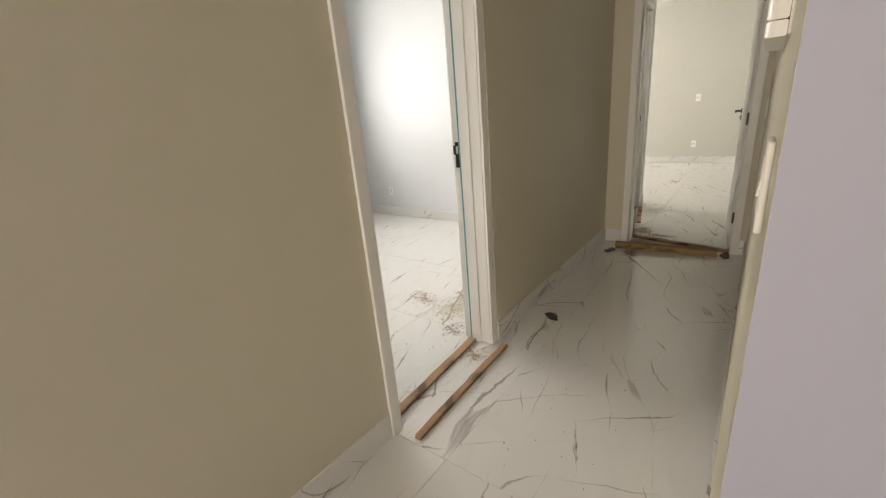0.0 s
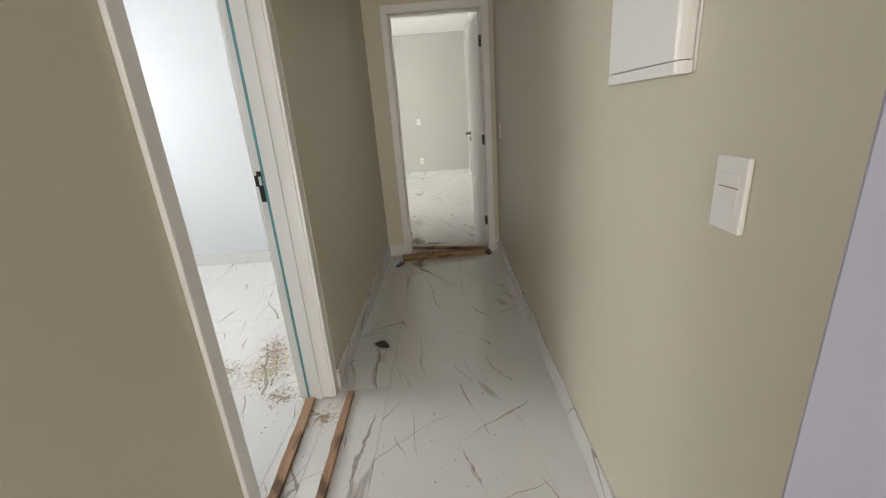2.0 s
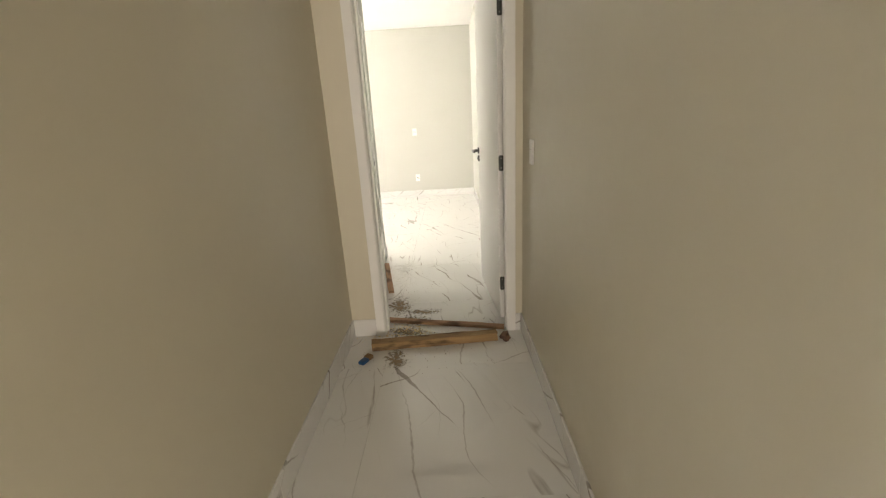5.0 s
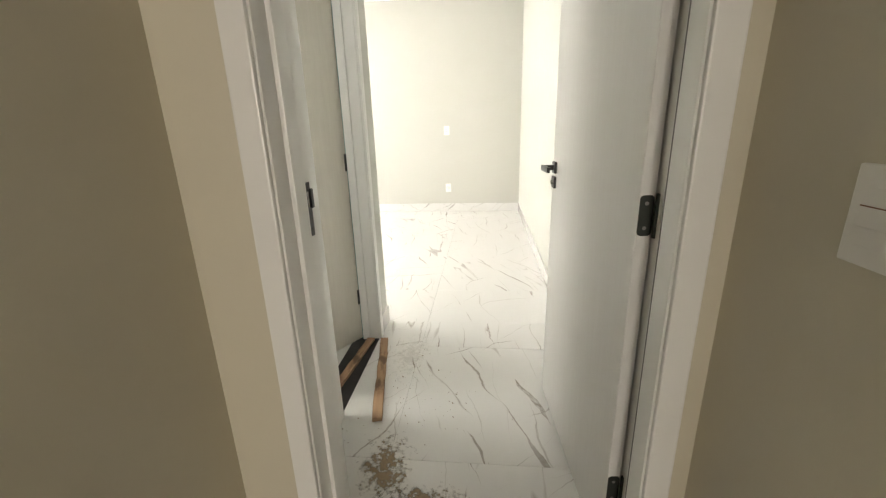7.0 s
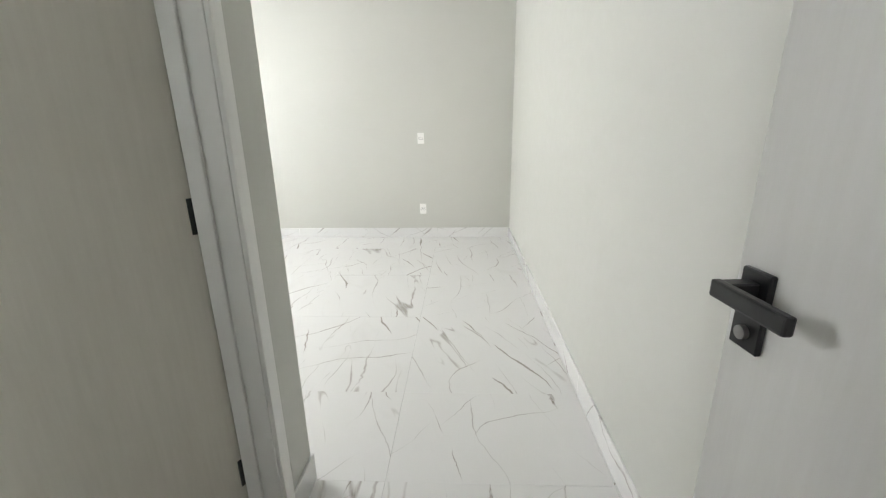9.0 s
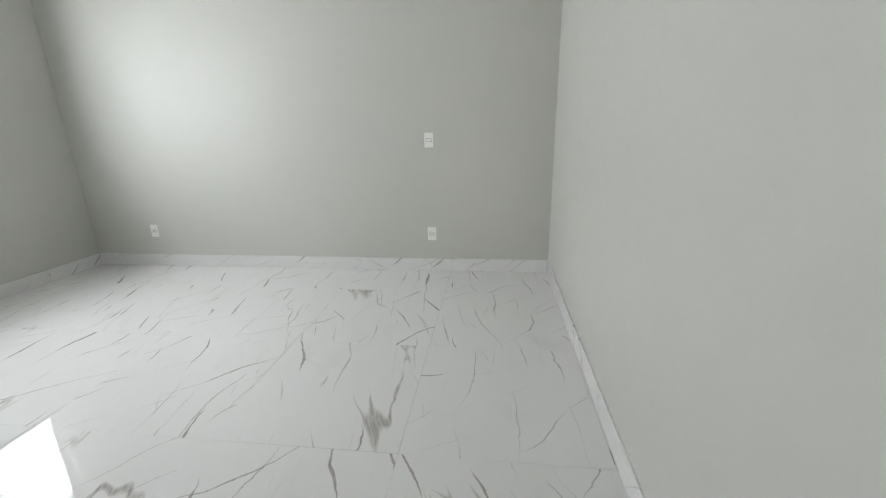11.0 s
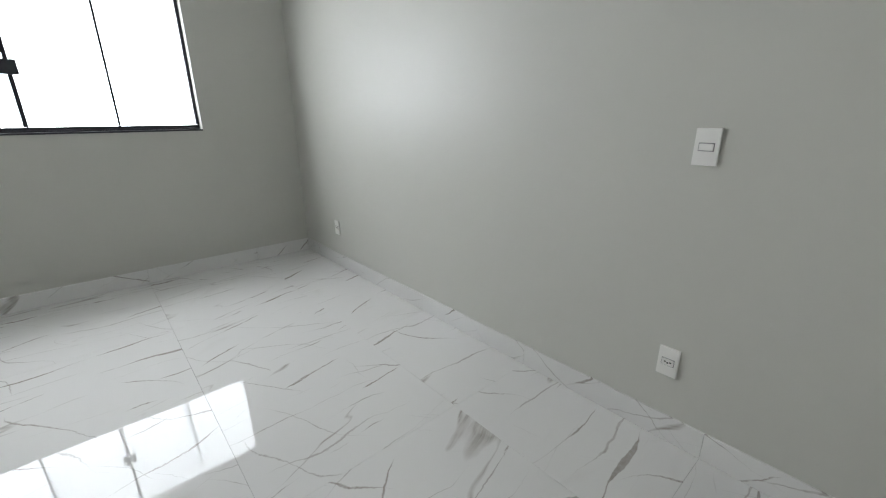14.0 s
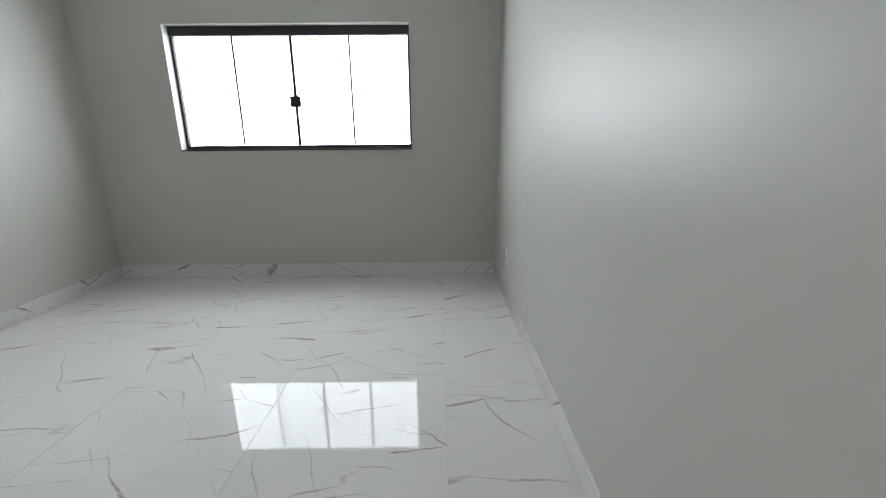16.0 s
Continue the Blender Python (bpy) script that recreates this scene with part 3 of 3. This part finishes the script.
plate("wall_socket", pose(-2.80, YA, 0.33), "white plastic socket in the side room", "socket", "socket")

# breaker box on the corridor wall
bb = empty("breaker_box", pose(XR, 1.438, 1.333, 0, 0, -90), "white plastic electrical breaker box on the wall", "breaker box")


def curved_cover(z0, z1, half, depth, radius):
    """A cover with two rounded upright edges; it faces -y."""
    ring = [(-half, -0.005)]
    for side in (-1, 1):
        for k in range(7):
            a = radians(15 * k if side < 0 else 90 - 15 * k)
            ring.append((side * (half - radius + radius * math.cos(a)), -(depth - radius + radius * math.sin(a))))
    ring.append((half, -0.005))
    bm = bmesh.new()
    low = [bm.verts.new((x, y, z0)) for x, y in ring]
    high = [bm.verts.new((x, y, z1)) for x, y in ring]
    bm.faces.new(low)
    bm.faces.new(list(reversed(high)))
    for k in range(len(ring)):
        n = (k + 1) % len(ring)
        bm.faces.new((low[k], high[k], high[n], low[n]))
    bmesh.ops.recalc_face_normals(bm, faces=bm.faces)
    bmesh.ops.bevel(bm, geom=[e for e in bm.edges if abs(e.verts[0].co.z - e.verts[1].co.z) < 1e-6], offset=0.0015, segments=2, affect="EDGES")
    return bm


# Solid body coloured black so the cover's seams look shaded.
part("body", box((-0.160, -0.020, 0.006), (0.160, 0.0, 0.500), 0.002), DARK, bb, "black body with the recess's shade in its colour, behind the cover")
part("back_rim", box((-0.174, -0.0045, 0.001), (0.174, 0.0, 0.505), 0.002, 2), PLASTIC, bb)
part("frame", curved_cover(0.0, 0.0225, 0.170, 0.032, 0.016), PLASTIC, bb)
part("frame", curved_cover(0.4835, 0.506, 0.170, 0.032, 0.016), PLASTIC, bb)
part("door", curved_cover(0.0245, 0.4815, 0.167, 0.032, 0.016), PLASTIC, bb, "smooth hinged cover with rounded edges")


# ---- wood, rubble and dust on the floor ----
def stick(name, a, b, width, thick, mat, label, seed, z=0.001, split=False):
    """A rough-sawn piece lying from a to b on the floor, its edges worn and uneven."""
    rng = random.Random(seed)
    a, b = Vector((*a, 0)), Vector((*b, 0))
    n = 14
    length = (b - a).length
    bm = bmesh.new()
    rings = []
    for i in range(n + 1):
        u = length * i / n
        wob = rng.uniform(-0.0018, 0.0018)
        w2 = width / 2 + rng.uniform(-0.0016, 0.0016)
        tt = thick + rng.uniform(-0.0012, 0.0012)
        c = 0.0025
        sec = [(-w2 + c, 0), (w2 - c, 0), (w2, c), (w2, tt - c), (w2 - c, tt), (-w2 + c, tt), (-w2, tt - c), (-w2, c)]
        rings.append([bm.verts.new((u + (rng.uniform(-0.004, 0.004) if i in (0, n) else 0), y + wob, zz)) for y, zz in sec])
    for p, q in zip(rings, rings[1:]):
        for k in range(8):
            bm.faces.new((p[k], q[k], q[(k + 1) % 8], p[(k + 1) % 8]))
    bm.faces.new(rings[0])
    bm.faces.new(list(reversed(rings[-1])))
    bmesh.ops.recalc_face_normals(bm, faces=bm.faces)
    ob = mesh_ob(name, bm, mat)
    ang = math.degrees(math.atan2(b.y - a.y, b.x - a.x))
    ob.matrix_world = pose(a.x, a.y, z, 0, 0, ang)
    return tagged(ob, label, "wood strip", "wood offcuts")


stick("wood_strip", (-0.062, 1.40), (-0.105, 2.13), 0.045, 0.016, PINE, "thin split pine strip lying across the doorway", 3)
stick("wood_strip", (0.110, 1.38), (0.085, 2.165), 0.034, 0.018, PINE, "weathered pine batten lying in front of the doorway", 4)
stick("wood_plank", (0.165, 4.085), (0.925, 4.150), 0.062, 0.050, BOARD, "thick brown wooden plank lying before the bedroom door", 5)
stick("wood_strip", (0.215, 4.440), (0.985, 4.275), 0.040, 0.022, PINE, "narrow knotty batten lying across the bedroom doorway", 6)
stick("wood_strip", (0.040, 5.620), (0.170, 4.930), 0.045, 0.020, PINE, "pine batten with dark knots by the bathroom door", 7)
stick("wood_strip", (-0.040, 5.615), (-0.105, 4.97), 0.042, 0.020, PINE, "pine batten lying on the black bathroom sill", 8, z=0.004)


def clod(name, x, y, size, mat, label, category, seed, flat=0.5, z=0.0):
    rng = random.Random(seed)
    bm = bmesh.new()
    bmesh.ops.create_icosphere(bm, subdivisions=2, radius=1.0)
    off = Vector((rng.uniform(0, 50), rng.uniform(0, 50), 3))
    for v in bm.verts:
        k = 1 + 0.75 * noise.noise(v.co * 1.3 + off) + 0.25 * noise.noise(v.co * 3.5 + off)
        v.co = Vector((v.co.x * k * size[0] / 2, v.co.y * k * size[1] / 2, max(-0.35, v.co.z * k) * size[2] / 1.4))
    low = min(v.co.z for v in bm.verts)
    for v in bm.verts:
        v.co.z -= low
    ob = mesh_ob(name, bm, mat)
    ob.matrix_world = pose(x, y, z, 0, 0, rng.uniform(0, 360))
    return tagged(ob, label, category)


clod("rubble_chunk", 0.186, 2.598, (0.085, 0.060, 0.030), SHARD, "dark broken rubble chunk on the corridor floor", "rubble", 11)
clod("rubble_chunk", 0.975, 4.165, (0.070, 0.055, 0.035), CLOD, "brown earthen clod at the plank's end", "rubble", 12)
clod("rubble_chunk", 0.985, 4.130, (0.050, 0.045, 0.028), CLOD, "small brown earthen clod beside the plank", "rubble", 13)
wr = empty("glue_packet", pose(0.150, 3.955, 0.0, 0, 0, 62), "crumpled blue and brown packet on the floor", "packet")
part("wrapper", box((-0.045, -0.019, 0.0), (0.010, 0.019, 0.020), 0.006, 2), BLUE, wr, "blue wrapper end")
part("core", box((0.009, -0.021, 0.0), (0.048, 0.021, 0.024), 0.007, 2), CARD, wr, "brown cardboard end")


def film(name, x, y, sx, sy, turn, mat, label):
    bm = bmesh.new()
    n = 28
    ring = []
    for i in range(n):
        a = 2 * math.pi * i / n
        k = 1 + 0.12 * math.sin(3 * a + x * 9) + 0.08 * math.sin(5 * a + y * 7)
        ring.append(bm.verts.new((math.cos(a) * sx / 2 * k, math.sin(a) * sy / 2 * k, 0)))
    bm.faces.new(ring)
    ob = mesh_ob(name, bm, mat)
    ob.matrix_world = pose(x, y, 0.0012 + 0.0004 * len(FILMS), 0, 0, turn)
    FILMS.append(ob)
    return tagged(ob, label, "stain", kind="stuff")


FILMS = []
film("mud_stain", 0.25, 4.66, 0.30, 0.60, 4, MUD, "dried brown mud smeared on the tiles")
film("mud_stain", 0.42, 4.42, 0.50, 0.24, -8, MUD, "dried brown mud at the bedroom doorway")
film("mud_stain", 0.46, 4.56, 0.42, 0.16, 6, MUD, "dried brown mud trodden past the doorway")
film("mud_stain", 0.36, 4.27, 0.44, 0.22, -4, MUD, "dried brown mud between the two battens")
film("mud_stain", 0.32, 3.95, 0.20, 0.46, 5, MUD, "brown mud drips before the bedroom door")
film("dust_stain", 0.20, 5.45, 0.42, 0.90, -6, FAINT, "thin dusty film by the bathroom door")
film("dust_stain", -0.26, 2.17, 0.40, 0.46, 20, DUST, "reddish dust patch trodden by the doorway")
film("dust_stain", -0.50, 2.62, 0.42, 1.00, 14, DUST, "reddish dust streak leading into the room")
film("dust_stain", -0.72, 2.46, 0.70, 0.50, -15, DUST, "reddish dust trodden over the tiles")
film("dust_stain", -0.45, 2.40, 0.85, 0.75, 40, FAINT, "thin dusty film round the doorway")
film("dust_stain", -0.02, 2.02, 0.34, 0.44, 10, DUST, "reddish dust in the doorway")


def crumbs(name, x, y, sx, sy, count, seed, label, big=0.006, mat=None):
    rng = random.Random(seed)
    bm = bmesh.new()
    for _ in range(count):
        r = rng.uniform(0.0012, big * rng.random() + 0.0015)
        px, py = x + rng.gauss(0, sx / 2), y + rng.gauss(0, sy / 2)
        vs = [bm.verts.new((px + r * rng.uniform(0.5, 1.3) * math.cos(k * 2.1 + rng.random()), py + r * rng.uniform(0.5, 1.3) * math.sin(k * 2.1), 0.0008)) for k in range(3)]
        t = bm.verts.new((px, py, 0.0008 + r * rng.uniform(0.5, 1.0)))
        bm.faces.new(vs)
        for k in range(3):
            bm.faces.new((vs[k], vs[(k + 1) % 3], t))
    bmesh.ops.recalc_face_normals(bm, faces=bm.faces)
    return tagged(mesh_ob(name, bm, mat or CRUMB), label, "crumbs", kind="stuff")


crumbs("sawdust", 0.32, 4.28, 0.22, 0.12, 620, 21, "pale sawdust and plaster crumbs in the doorway", 0.011)
crumbs("sawdust", 0.30, 5.05, 0.30, 0.50, 150, 22, "scattered brown crumbs on the vestibule tiles", mat=GRIT)
crumbs("sawdust", -0.42, 2.43, 0.11, 0.20, 520, 23, "heap of pale sawdust on the tiles", 0.012)
crumbs("sawdust", -0.2, 2.1, 0.5, 0.5, 160, 24, "scattered brown crumbs round the side room doorway", mat=GRIT)
crumbs("sawdust", 0.35, 2.0, 0.5, 0.7, 90, 25, "scattered brown crumbs on the corridor tiles", mat=GRIT)
crumbs("sawdust", 0.0, 2.08, 0.16, 0.12, 160, 27, "pale plaster crumbs at the door jamb")
crumbs("sawdust", 0.55, 4.0, 0.5, 0.3, 90, 26, "scattered brown crumbs before the bedroom door", mat=GRIT)

# ---- floor tiles, 84 cm square ----
PITCH, GAP = 0.843, 0.0010


def tile(x0, y0, x1, y1, rng):
    cx, cy = (x0 + x1) / 2, (y0 + y1) / 2
    bm = box((x0 - cx, y0 - cy, -0.010), (x1 - cx, y1 - cy, 0.0), 0.0004)
    ob = part("tile", bm, TILE, floor)
    ob.matrix_basis = pose(cx, cy, rng.uniform(-0.0003, 0.0), rng.uniform(-0.09, 0.09), rng.uniform(-0.09, 0.09), 0)


AREAS = list(ROOMS.values()) + [(-0.15, DOOR_A[0] - 0.02, 0.0, DOOR_A[1] + 0.02), (DOOR_E[0] - 0.02, YE, DOOR_E[1] + 0.02, YF)]
tile_rng = random.Random(77)


def cuts(lo, hi, start):
    k = [lo] + [start + PITCH * i for i in range(-9, 12) if lo + 0.004 < start + PITCH * i < hi - 0.004] + [hi]
    return list(zip(k, k[1:]))


for x0, y0, x1, y1 in AREAS:
    for a0, a1 in cuts(x0, x1, 0.27):
        for b0, b1 in cuts(y0, y1, 2.20):
            tile(a0 + GAP / 2, b0 + GAP / 2, a1 - GAP / 2, b1 - GAP / 2, tile_rng)
